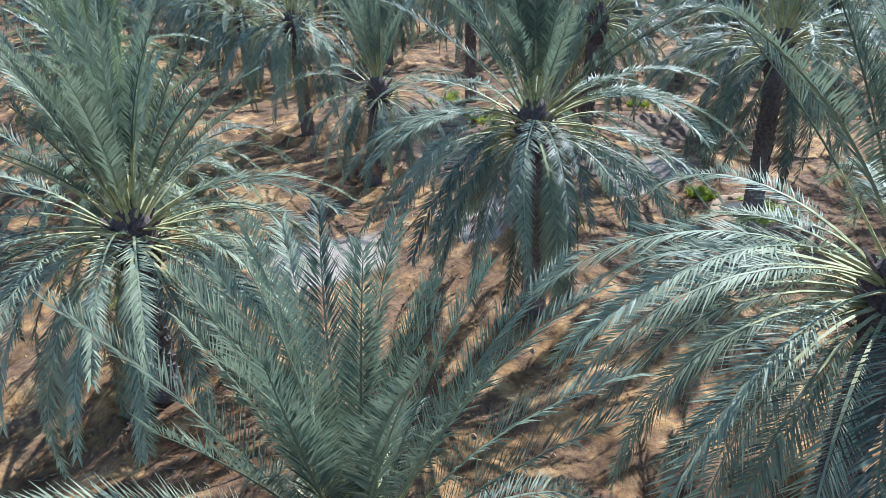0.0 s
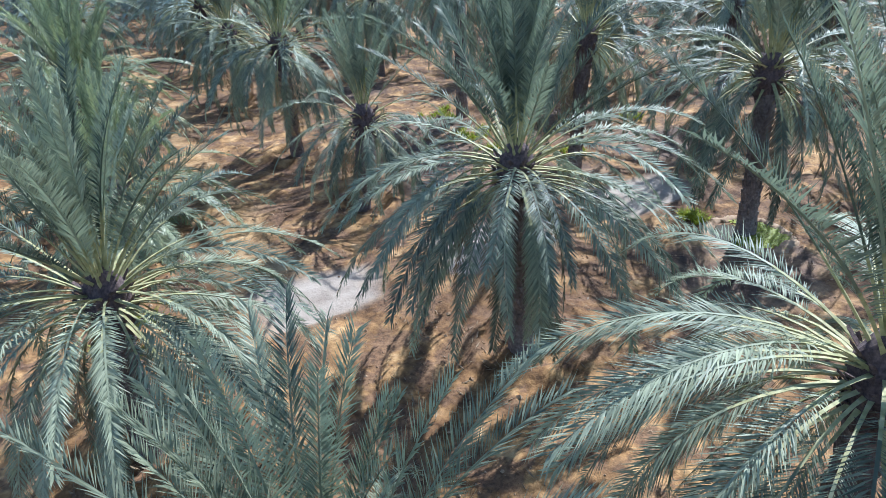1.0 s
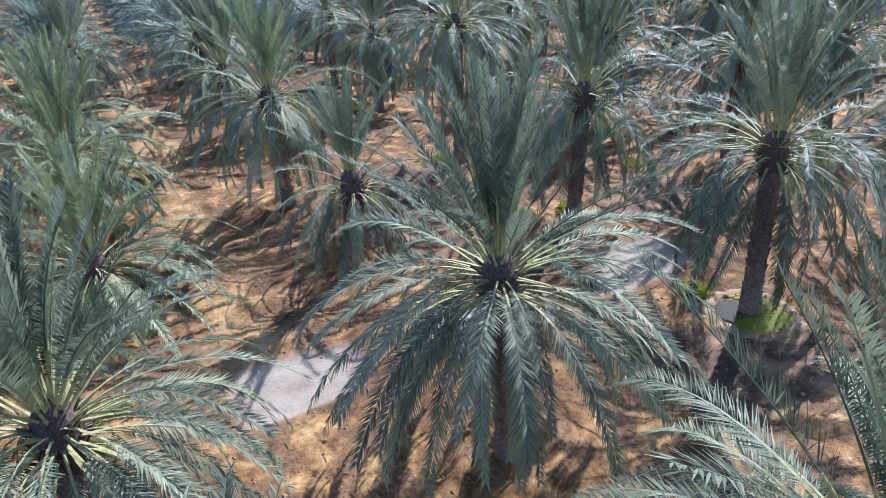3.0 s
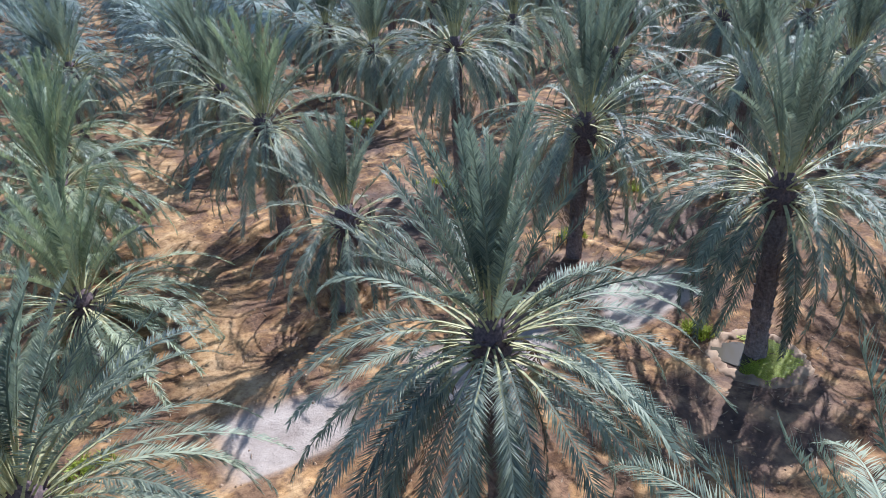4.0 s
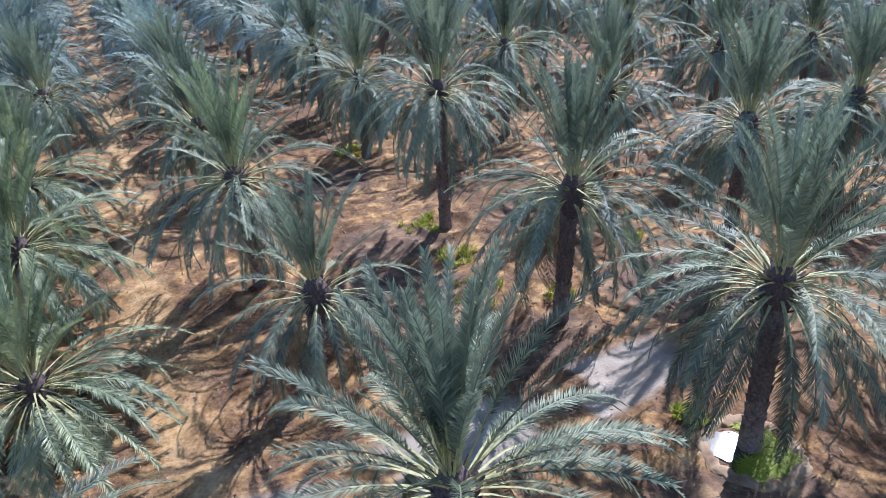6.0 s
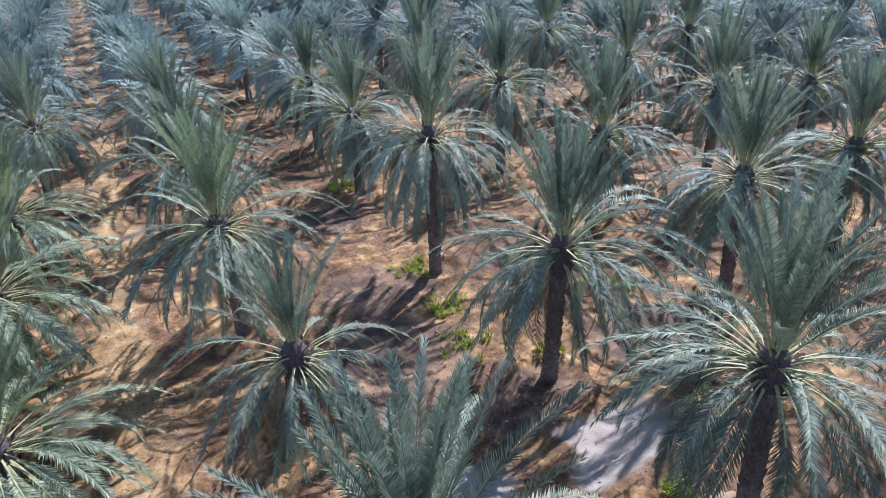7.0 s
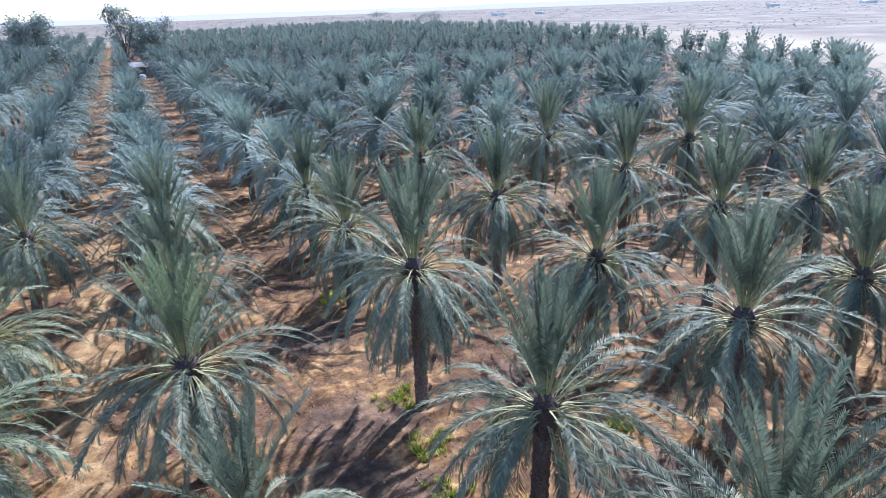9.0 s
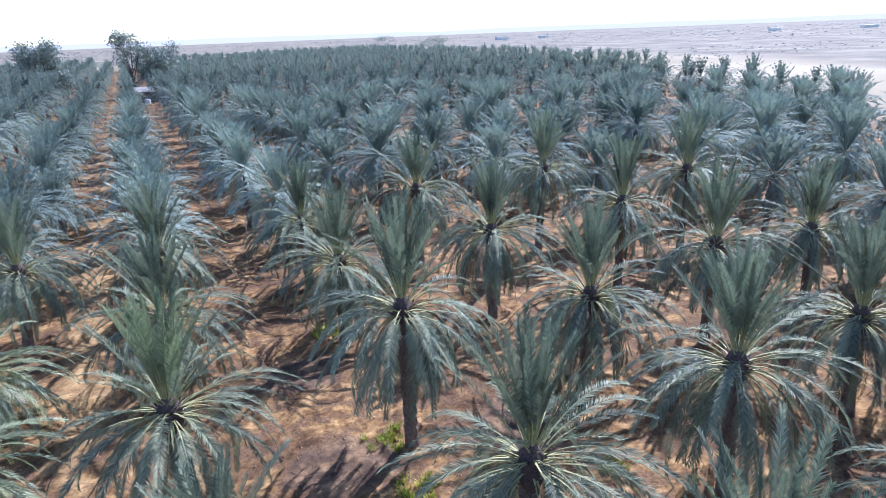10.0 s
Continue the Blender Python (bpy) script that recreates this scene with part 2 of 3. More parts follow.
FRONDS, STALKS = {}, {}
for _kind, _shapes in make_fronds(6, 84, 11, None, wide=0.026, leaflet=0.37).items():
    _pairs = [split_frond(q) for q in _shapes]
    FRONDS[_kind], STALKS[_kind] = [p[0] for p in _pairs], [p[1] for p in _pairs]
FRONDS_GREEN = {k: [copied(me, [LEAF_YOUNG]) for me in FRONDS[k]] for k in KINDS}
FINE, FINE_STALKS = {}, {}
for _kind, _shapes in make_fronds(6, 86, 14, None, wide=0.022, leaflet=0.50).items():
    _pairs = [split_frond(q) for q in _shapes]
    FINE[_kind], FINE_STALKS[_kind] = [p[0] for p in _pairs], [p[1] for p in _pairs]
FRONDS_DRY = make_fronds(2, 46, 12, [LEAF_DRY, STALK])["hanging"]


def blade_fronds(count, seed, wide):
    """Fronds for the farthest palms: one bent, tapering blade with a ragged edge each."""
    made, rng = {}, np.random.default_rng(seed)
    for kind, (rise, droop, power, length) in KINDS.items():
        made[kind] = []
        for k in range(count):
            e, d, l = rng.uniform(*rise), rng.uniform(*droop), rng.uniform(*length)
            q, V, F = np.zeros(3), [], []
            for n, w in enumerate((0.12, 1.0, 0.8, 0.05)):
                a = math.radians(e - d * (n / 3) ** power)
                if n:
                    q = q + np.array([math.cos(a), 0, math.sin(a)]) * l / 3
                lift = np.array([-math.sin(a), 0, math.cos(a)]) * wide * 0.35 * w
                V += [q + np.array([0, wide * w * rng.uniform(0.6, 1.3), 0]) + lift, q, q - np.array([0, wide * w * rng.uniform(0.6, 1.3), 0]) + lift]
                if n:
                    b = 3 * (n - 1)
                    F += [(b, b + 1, b + 4, b + 3), (b + 1, b + 2, b + 5, b + 4)]
            made[kind].append((np.array(V), F, [0] * len(F)))
    return made


def crown_plan(rng, counts=(22, 12, 17, 19, 9)):
    """Where each frond of a crown stands: kind, which, azimuth, height and reach at the base, scale, tilt."""
    plan, turn = [], rng.uniform(0, 6.28)
    for kind, n in zip(KINDS, counts):
        for k in range(n):
            turn += 2.39996
            az = turn + rng.uniform(-0.25, 0.25)
            low = {"upright": 0.30, "rising": 0.18, "spreading": 0.0, "hanging": -0.24, "skirt": -0.45}[kind] + rng.uniform(-0.07, 0.07)
            reach = {"upright": 0.10, "rising": 0.17, "spreading": 0.25, "hanging": 0.29, "skirt": 0.30}[kind]
            plan.append((kind, int(rng.integers(0, 6)), az, low, reach, rng.uniform(0.9, 1.08), rng.uniform(-5, 5)))
    return plan


def trunk_shape(rng, height=4.0, radius=0.235, stubs=120, sides=12):
    """A rough column clad in the cut bases of old fronds, set in a rising spiral."""
    V, F = [], []
    rings = 14
    for k in range(rings + 1):
        z = height * k / rings - 0.15 * (k == 0)
        r = radius * (1.22 - 0.25 * min(1, k / 3) + 0.10 * (k / rings) ** 2)
        for j in range(sides):
            a = 2 * math.pi * j / sides
            rr = r * (1 + rng.uniform(-0.06, 0.06))
            V.append((rr * math.cos(a), rr * math.sin(a), z))
            if k:
                b, c = sides * (k - 1), sides * k
                F.append((b + j, b + (j + 1) % sides, c + (j + 1) % sides, c + j))
    F.append(tuple(range(sides * rings, sides * (rings + 1))))
    for k in range(stubs):
        u = (k + 0.5) / stubs
        a, z = k * 2.39996, 0.12 + (height - 0.15) * u
        w, l, out = 0.085 * rng.uniform(0.8, 1.2), 0.20 * rng.uniform(0.8, 1.3), 0.028 * rng.uniform(0.4, 1.5)
        er, et = np.array([math.cos(a), math.sin(a), 0]), np.array([-math.sin(a), math.cos(a), 0])
        q = er * radius * 0.93 + np.array([0, 0, z])
        top = q + er * (out + 0.015) + np.array([0, 0, l])
        b = len(V)
        V += [q + et * w, q - et * w, q + er * out * 0.4 - np.array([0, 0, 0.02]),
              top + et * w * 0.7 - er * 0.05, top - et * w * 0.7 - er * 0.05, top + er * 0.02]
        F += [(b, b + 2, b + 5, b + 3), (b + 2, b + 1, b + 4, b + 5), (b + 3, b + 5, b + 4)]
    return V, F


def heart_shape(rng):
    """The dark fibrous heart below the stalks, with short cut stubs."""
    V, F = [], []
    sides, prof = 12, [(0.22, -0.95), (0.32, -0.6), (0.37, -0.25), (0.34, 0.05), (0.22, 0.32), (0.05, 0.5)]
    for k, (r, z) in enumerate(prof):
        for j in range(sides):
            a = 2 * math.pi * j / sides
            V.append((r * math.cos(a) * rng.uniform(0.9, 1.1), r * math.sin(a) * rng.uniform(0.9, 1.1), z))
            if k:
                b, c = sides * (k - 1), sides * k
                F.append((b + j, b + (j + 1) % sides, c + (j + 1) % sides, c + j))
    F.append(tuple(range(sides * (len(prof) - 1), sides * len(prof))))
    for k in range(46):
        a, z = k * 2.39996, -0.7 + 0.85 * k / 46
        er, et = np.array([math.cos(a), math.sin(a), 0]), np.array([-math.sin(a), math.cos(a), 0])
        q = er * 0.29 + np.array([0, 0, z])
        tip = q + er * rng.uniform(0.12, 0.24) + np.array([0, 0, rng.uniform(0.12, 0.26)])
        w = 0.055
        b = len(V)
        V += [q + et * w, q - et * w, q - np.array([0, 0, 0.05]), tip + et * w * 0.6, tip - et * w * 0.6, tip - np.array([0, 0, 0.04])]
        F += [(b, b + 2, b + 5, b + 3), (b + 2, b + 1, b + 4, b + 5), (b, b + 3, b + 4, b + 1), (b + 3, b + 5, b + 4)]
    return V, F


_rng = np.random.default_rng(5)
TRUNKS = [mesh_from("trunk", *trunk_shape(_rng), [BARK]) for _ in range(4)]
HEARTS = [mesh_from("crown_heart", *heart_shape(_rng), [FIBRE]) for _ in range(3)]


def trunk_pose(height, lean_x, lean_y):
    """The trunk's local pose: stands at the base and leans so that its top lies above (lean_x, lean_y)."""
    top = Vector((lean_x, lean_y, height))
    q = Vector((0, 0, 1)).rotation_difference(top)
    return Matrix.LocRotScale(None, q, (1, 1, (top.length - 0.3) / 4.0)), top


def date_palm(x, y, height=4.0, lean=(0, 0), seed=0, size=1.0, counts=(30, 5, 26, 32, 10), dry=4, label="", green=False, clear=(), fine=False, open_top=None):
    """A palm whose every frond is a part of its own. height: where the stalks leave the heart."""
    rng = np.random.default_rng(1000 + seed)
    palm = new("date_palm")
    palm.empty_display_size = 0.3
    palm.location = (x, y, ground_height(x, y))
    tagged(palm, label or "date palm with grey-green feather fronds on a dark stubbed trunk", "palm tree", "date palms in the grove")
    m, top = trunk_pose(height, *lean)
    trunk = part("trunk", TRUNKS[seed % 4], palm, "dark brown trunk clad in cut frond bases")
    trunk.matrix_local = m
    heart = part("crown_heart", HEARTS[seed % 3], palm, "dark fibrous heart of the crown")
    heart.matrix_local = Matrix.Translation(top) @ pose(0, 0, 0, 0, 0, rng.uniform(0, 360))
    for kind, which, az, low, reach, scale, tilt in crown_plan(rng, counts):
        if kind in ("spreading", "hanging", "skirt") and any(math.cos(az - radians(a)) > math.cos(radians(b)) for a, b in clear):
            continue
        if open_top and kind in ("upright", "rising") and math.cos(az - radians(open_top[0])) > math.cos(radians(open_top[1])):
            continue
        f = part("frond", (FINE if fine else FRONDS_GREEN if green and (kind == "upright" or x < -4) else FRONDS)[kind][which], palm)
        f.matrix_local = Matrix.Translation(top + Vector((math.cos(az) * reach, math.sin(az) * reach, low))) @ pose(0, 0, 0, tilt, 0, math.degrees(az)) @ Matrix.Scale(scale * size, 4)
        part("stalk", (FINE_STALKS if fine else STALKS)[kind][which], f, "bare pale yellow stalk")
    for k in range(dry):
        az = rng.uniform(0, 6.28)
        f = part("frond", FRONDS_DRY[k % 2], palm, "dry straw-coloured frond")
        f.matrix_local = Matrix.Translation(top + Vector((math.cos(az) * 0.2, math.sin(az) * 0.2, -0.3))) @ pose(0, 0, 0, 0, 25, math.degrees(az)) @ Matrix.Scale(0.85 * size, 4)
    return palm


def joined_crown(source, seed, counts, dry):
    """A whole crown in one mesh, for palms farther off."""
    rng = np.random.default_rng(seed)
    V, F, I, base = [], [], [], 0
    for kind, which, az, low, reach, scale, tilt in crown_plan(rng, counts):
        v, f, i = source[kind][which % len(source[kind])]
        m = np.array(Matrix.Translation((math.cos(az) * reach, math.sin(az) * reach, low)) @ pose(0, 0, 0, tilt, 0, math.degrees(az)) @ Matrix.Scale(scale, 4))
        V.append(v @ m[:3, :3].T + m[:3, 3])
        F += [tuple(q + base for q in g) for g in f]
        I += [dry] * len(i) if kind in ("skirt", "hanging") and rng.uniform() < (0.3 if kind == "skirt" else 0.06) else i
        base += len(v)
    return np.concatenate(V), F, I


# ---- ground ----
SPACING = 8.0
# palms near the way, by row and place in the row: offset of the crown from the planting point, height of the crown, lean
NEAR = {
    (0, 0): ((0.02, 0.05), 4.25, (-0.08, 0.15)), (1, 0): ((0.60, 1.08), 4.5, (0.22, 0.34)), (1, 1): ((-0.1, -0.67), 4.67, (0.02, -0.22)),
    (1, 2): ((-0.48, -1.28), 5.98, (-0.3, -0.6)), (2, 3): ((0.14, -0.34), 5.0, (0, 0)), (2, 2): ((0.1, -0.58), 4.4, (0.1, -0.15)),
    (3, 1): ((0.0, 1.25), 4.1, (0, 0.15)), (4, 2): ((-0.1, 1.0), 4.2, (-0.1, 0.2)), (3, 4): ((0.7, -0.37), 6.0, (0.2, -0.15)),
    (0, 1): ((0.43, 0.61), 3.05, (0.35, -0.1)), (0, 2): ((-0.16, -1.3), 4.4, (-0.1, -0.3)), (-1, 1): ((1.25, 2.2), 1.75, (0.3, 0.3)),
    (-1, 0): ((0.75, 1.2), 3.35, (0.15, 0.1)), (-1, 4): ((1.8, 0.5), 4.2, (0.4, 0)), (2, 1): ((-0.1, 0.05), 4.85, (-0.1, 0.05)),
    (1, 3): ((0.3, 1.2), 4.3, (0.1, 0.1)), (1, 4): ((0.4, 1.0), 4.4, (0, 0.1)), (3, 2): ((-0.3, 0.0), 5.1, (0.1, 0)), (3, 3): ((0.95, -0.1), 5.2, (0.1, 0.1)), (2, 4): ((0.0, 1.2), 5.3, (0, 0.2)), (4, 3): ((0.6, 2.6), 5.7, (0.2, 0.2)), (5, 2): ((-2.2, 0.8), 5.2, (0, 0)),
    (6, 3): ((-0.5, 1.7), 5.2, (0.1, 0)), (6, 4): ((0.2, 1.3), 5.3, (0, 0.1)), (5, 4): ((2.1, 2.4), 5.8, (0.2, 0)), (5, 5): ((2.4, 2.4), 5.8, (0, 0)), (2, 5): ((1.4, 4.0), 5.7, (0, 0)),
    (0, -1): ((0.1, 1.24), 4.05, (0, 0.04)), (-1, -1): ((1.95, 2.6), 1.8, (0, 0)),
}


def planted(i, j):
    """Crown place, crown height and lean of the palm at (i, j)."""
    if (i, j) in NEAR:
        (dx, dy), h, lean = NEAR[i, j]
        return SPACING * i + dx, SPACING * j + dy, h, lean
    r = np.random.default_rng((i + 200) * 1000 + j + 200)
    if i == -1 and j in (2, 3):
        return -7.2 + r.normal(0, 0.3), SPACING * j + 0.5 + r.normal(0, 0.4), 2.6 + 0.1 * min(j, 8) + r.normal(0, 0.25), (0.3, 0.2)
    loose = 1.0 if i < 2 or math.hypot(i, j) < 5 else 3.4
    return SPACING * i + loose * r.normal(0, 0.5), SPACING * j + loose * r.normal(0, 0.6), (3.5 if -2 < i < 1 else 4.8) + r.normal(0, 0.45), (r.normal(0, 0.2), r.normal(0, 0.2))


def smooth_step(a, b, v):
    u = min(max((v - a) / (b - a), 0), 1)
    return u * u * (3 - 2 * u)


def silt_share(x, y):
    """How far the pale silt of the watering strip covers the soil."""
    wob = 0.35 * noise.noise(Vector((x * 0.35, y * 0.2, 3.1))) + 0.12 * noise.noise(Vector((x * 1.7, y * 1.7, 8.0)))
    if not -30 < x < 60:
        return 0.0
    gap = smooth_step(0.7, 1.3, abs(x + 0.5) + 0.5 * noise.noise(Vector((x * 1.1, y * 1.1, 7.5)))) * smooth_step(0.7, 1.4, abs(x - 5.2) + 0.8 * noise.noise(Vector((x * 0.9, y * 0.9, 1.5))))
    strip = smooth_step(0, 0.3, 1.22 + wob - abs(y - 4.4)) * smooth_step(-4.9, -3.9, x) * smooth_step(10.5, 9.0, x) * gap
    return strip


def lane_share(x, y):
    """Loose dry sand, trodden clear of litter, along the lane between two rows."""
    wob = noise.noise(Vector((x * 0.5, y * 0.3, 4.4))) + 0.5 * noise.noise(Vector((x * 1.6, y * 1.6, 2.0)))
    return 0.6 * smooth_step(0.0, 0.9, 1.25 + 0.8 * wob - abs(x + 3.8)) * smooth_step(2.0, 7.0, y)


def damp_shade_share(x, y):
    """Dark damp soil where the basin overflows and along the same row, plus painted shade of palm crowns."""
    wob = 0.9 * noise.noise(Vector((x * 0.7, y * 0.7, 6.0))) + 0.5 * noise.noise(Vector((x * 2.2, y * 2.2, 1.0)))
    d = min(math.hypot((x - 6.6) / 2.2, (y + 0.6) / 1.9), math.hypot((x - 5.2) / 2.3, (y - 14.9) / 1.8), math.hypot((x - 5.6) / 1.9, (y - 22.6) / 1.7),
            # these patches also paint the shade of the crowns onto the soil
            math.hypot((x - 3.9) / 2.4, (y - 10.8) / 3.0), math.hypot((x - 6.6) / 2.0, (y - 6.9) / 1.3), math.hypot((x - 12.2) / 2.4, (y - 7.4) / 2.2), math.hypot((x - 12.0) / 2.0, (y - 14.2) / 2.4))
    return 0.9 * smooth_step(1.15, 0.75, d + wob * 0.45)


BASES = {}
for _i in range(-3, 6):
    for _j in range(-3, 8):
        _x, _y, _h, _l = planted(_i, _j)
        BASES[_i, _j] = (_x - _l[0], _y - _l[1])


def ground_height(x, y):
    """Lumpy soil with a low ring round each near palm and a shallow strip between two rows."""
    far = math.hypot(x - 5, y - 8)
    amp = 1.0 if far < 40 else max(0.0, 1 - (far - 40) / 60)
    if amp <= 0:
        return 0.0
    z = 0.13 * noise.noise(Vector((x * 0.5, y * 0.5, 0))) + 0.10 * noise.noise(Vector((x * 1.5, y * 1.5, 5))) + 0.045 * noise.noise(Vector((x * 3.8, y * 3.8, 9)))
    s = silt_share(x, y)
    z = z * (1 - 0.85 * s) - 0.10 * s
    i, j = round(x / SPACING), round(y / SPACING)
    if (i, j) in BASES:
        bx, by = BASES[i, j]
        if (i, j) == (1, 0):
            d = math.hypot(x - 8.30, y - 0.62)
            return z * smooth_step(1.1, 2.0, d) - 0.01
        d = math.hypot(x - bx, y - by) + 0.12 * noise.noise(Vector((x, y, 2)))
        z = z * min(1, max(0.15, (d - 0.5) / 0.8)) + 0.17 * math.exp(-((d - 1.05) / 0.2) ** 2) - 0.06 * smooth_step(0.95, 0.6, d)
    return z * amp


def axis_lines(lo, hi, step, far):
    core = list(np.arange(lo, hi + 1e-6, step))
    up, s = [hi], step
    while up[-1] < far:
        s *= 1.1
        up.append(up[-1] + s)
    down, s = [lo], step
    while down[-1] > -far:
        s *= 1.1
        down.append(down[-1] - s)
    return np.array(down[:0:-1] + core + up[1:])


EDGE_Y, EDGE_X = (-60, 40, 64, 88, 132, 194, 315, 500), (62, 84, 98, 109, 129, 157, 176, 166)


def past_edge(x, y):
    """Metres beyond the planted land: a slanting edge on the sun's side, a far end and a near side."""
    return max(x - float(np.interp(y, EDGE_Y, EDGE_X)), y - 440 - 0.25 * x, -135 - x)


def in_grove(x, y):
    return past_edge(x, y) < 0


def build_ground():
    xs, ys = axis_lines(-10, 18, 0.155, 4200), axis_lines(-9, 22, 0.155, 4200)
    V, silt, land, scrub, damp_shade, lane = [], [], [], [], [], []
    for y in ys:
        for x in xs:
            V.append((x, y, ground_height(x, y)))
            silt.append(silt_share(x, y))
            damp_shade.append(damp_shade_share(x, y))
            lane.append(lane_share(x, y))
            land.append(min(1, max(0, (past_edge(x, y) - 4) / 10)))
            scrub.append(min(1, max(0, (past_edge(x, y) - 70 - 25 * noise.noise(Vector((x * 0.006, y * 0.006, 3)))) / 25)))
    n = len(xs)
    F = [(r * n + c, r * n + c + 1, (r + 1) * n + c + 1, (r + 1) * n + c) for r in range(len(ys) - 1) for c in range(n - 1)]
    me = mesh_from("ground", V, F, [SOIL], smooth=True)
    me.attributes.new("silt", "FLOAT", "POINT").data.foreach_set("value", silt)
    me.attributes.new("damp", "FLOAT", "POINT").data.foreach_set("value", damp_shade)
    me.attributes.new("lane", "FLOAT", "POINT").data.foreach_set("value", lane)
    me.attributes.new("scrub_land", "FLOAT", "POINT").data.foreach_set("value", scrub)
    me.attributes.new("open_land", "FLOAT", "POINT").data.foreach_set("value", land)
    return tagged(new("ground", me), "lumpy orange sandy soil with pale silt between the rows", "ground", kind="structure")


build_ground()

# ---- palms ----
near = [(i, j) for j, lo, hi in ((-1, -1, 0), (0, -1, 2), (1, -1, 4), (2, -1, 4), (3, -1, 4), (4, -1, 3)) for i in range(lo, hi + 1)]
LABELS = {
    (0, 0): "large date palm with arching fronds and pale stalks",
    (1, 0): "date palm in a round watering basin with hanging fronds",
    (1, 2): "tall date palm with drooping silvery fronds",
    (0, 1): "small date palm with narrow upright tuft of fronds",
    (-1, -1): "date palm with blue-green upright fronds close by",
}
CLEAR = {(-1, -1): ((175, 58),), (1, 0): ((216, 10), (31, 17)), (1, 1): ((236, 13),)}
COUNTS = {(1, 3): (30, 5, 28, 42, 14), (1, 4): (30, 5, 28, 42, 14), (-1, -1): (18, 15, 7, 22, 8), (0, -1): (26, 8, 26, 32, 10), (0, 0): (24, 13, 26, 34, 11), (-1, 0): (24, 12, 28, 34, 12), (1, 0): (28, 9, 26, 34, 12), (0, 1): (24, 6, 8, 24, 6), (0, 2): (24, 12, 24, 26, 7), (-1, 1): (24, 12, 28, 34, 12), (-1, 2): (24, 12, 28, 34, 12), (-1, 3): (24, 12, 28, 34, 12)}
SIZES = {(0, 0): 0.98, (0, 1): 0.80, (-1, -1): 0.97}
GREEN = {(0, 2), (-1, 2), (-1, 1), (-1, 3)}
for n, (i, j) in enumerate(near):
    x, y, h, lean = planted(i, j)
    date_palm(x - lean[0], y - lean[1], h, lean, seed=n, label=LABELS.get((i, j), ""), green=(i, j) in GREEN, clear=CLEAR.get((i, j), ()), open_top=(66, 16) if (i, j) == (0, -1) else None, fine=(i, j) in ((-1, -1), (0, -1)), size=SIZES.get((i, j), 1.0), dry=9 if (i, j) == (1, 1) else 4, counts=COUNTS.get((i, j), (30, 5, 26, 32, 10)))

MID = make_fronds(4, 21, 21, None, segs=1, wide=0.10, leaflet=0.62)
MID_COUNTS = ((26, 4, 18, 26, 10), (24, 6, 20, 24, 10), (27, 4, 16, 28, 11), (23, 6, 18, 26, 12), (26, 3, 21, 26, 9), (23, 5, 18, 28, 12))
MID_CROWNS = [mesh_from("crown", *(s := joined_crown(MID, 40 + k, c, 2))[:2], [LEAF_HAZED, STALK, LEAF_DRY], s[2]) for k, c in enumerate(MID_COUNTS)]
_r = np.random.default_rng(8)
MID_TRUNKS = [mesh_from("trunk", *trunk_shape(_r, stubs=24, sides=7), [BARK]) for _ in range(2)]
LOW = make_fronds(3, 11, 31, None, segs=1, wide=0.19, leaflet=0.62)
LOW_CROWNS = [joined_crown(LOW, 60 + k, (11, 3, 10, 13, 5), 3) for k in range(4)]
TINY = blade_fronds(4, 33, 0.26)
TINY_CROWNS = [joined_crown(TINY, 70 + k, (11, 4, 9, 9, 2), 3) for k in range(4)]

TALL_TREES = ((-18.5, 200), (2.6, 206), (10.5, 209))
chosen = set(near)
rest = sorted(((math.hypot(8 * i, 8 * j + 4), i, j) for i in range(-17, 22) for j in range(-6, 60)
               if (i, j) not in chosen and in_grove(8 * i, 8 * j) and min(math.hypot(8 * i - a, 8 * j - b) for a, b in TALL_TREES) > 5 and (0.45 * 8 * i + 0.89 * (8 * j + 6)) > (0.30 if math.hypot(i, j) < 7 else 0.66) * math.hypot(8 * i, 8 * j + 6)))
far_rest = []
for n, (d, i, j) in enumerate(rest):
    if n >= 150:
        far_rest.append((i, j))
        continue
    x, y, h, lean = planted(i, j)
    palm = tagged(new("date_palm"), "date palm with grey-green feather fronds, farther along its row", "palm tree", "date palms in the grove")
    palm.location = (x - lean[0], y - lean[1], 0)
    m, top = trunk_pose(h, *lean)
    part("trunk", MID_TRUNKS[n % 2], palm).matrix_local = m
    rr = np.random.default_rng(n)
    part("crown", MID_CROWNS[n % 6], palm).matrix_local = Matrix.Translation(top) @ pose(0, 0, 0, 0, 0, rr.uniform(0, 360)) @ Matrix.Diagonal((*[rr.uniform(0.95, 1.14)] * 2, rr.uniform(0.80, 0.98), 1))


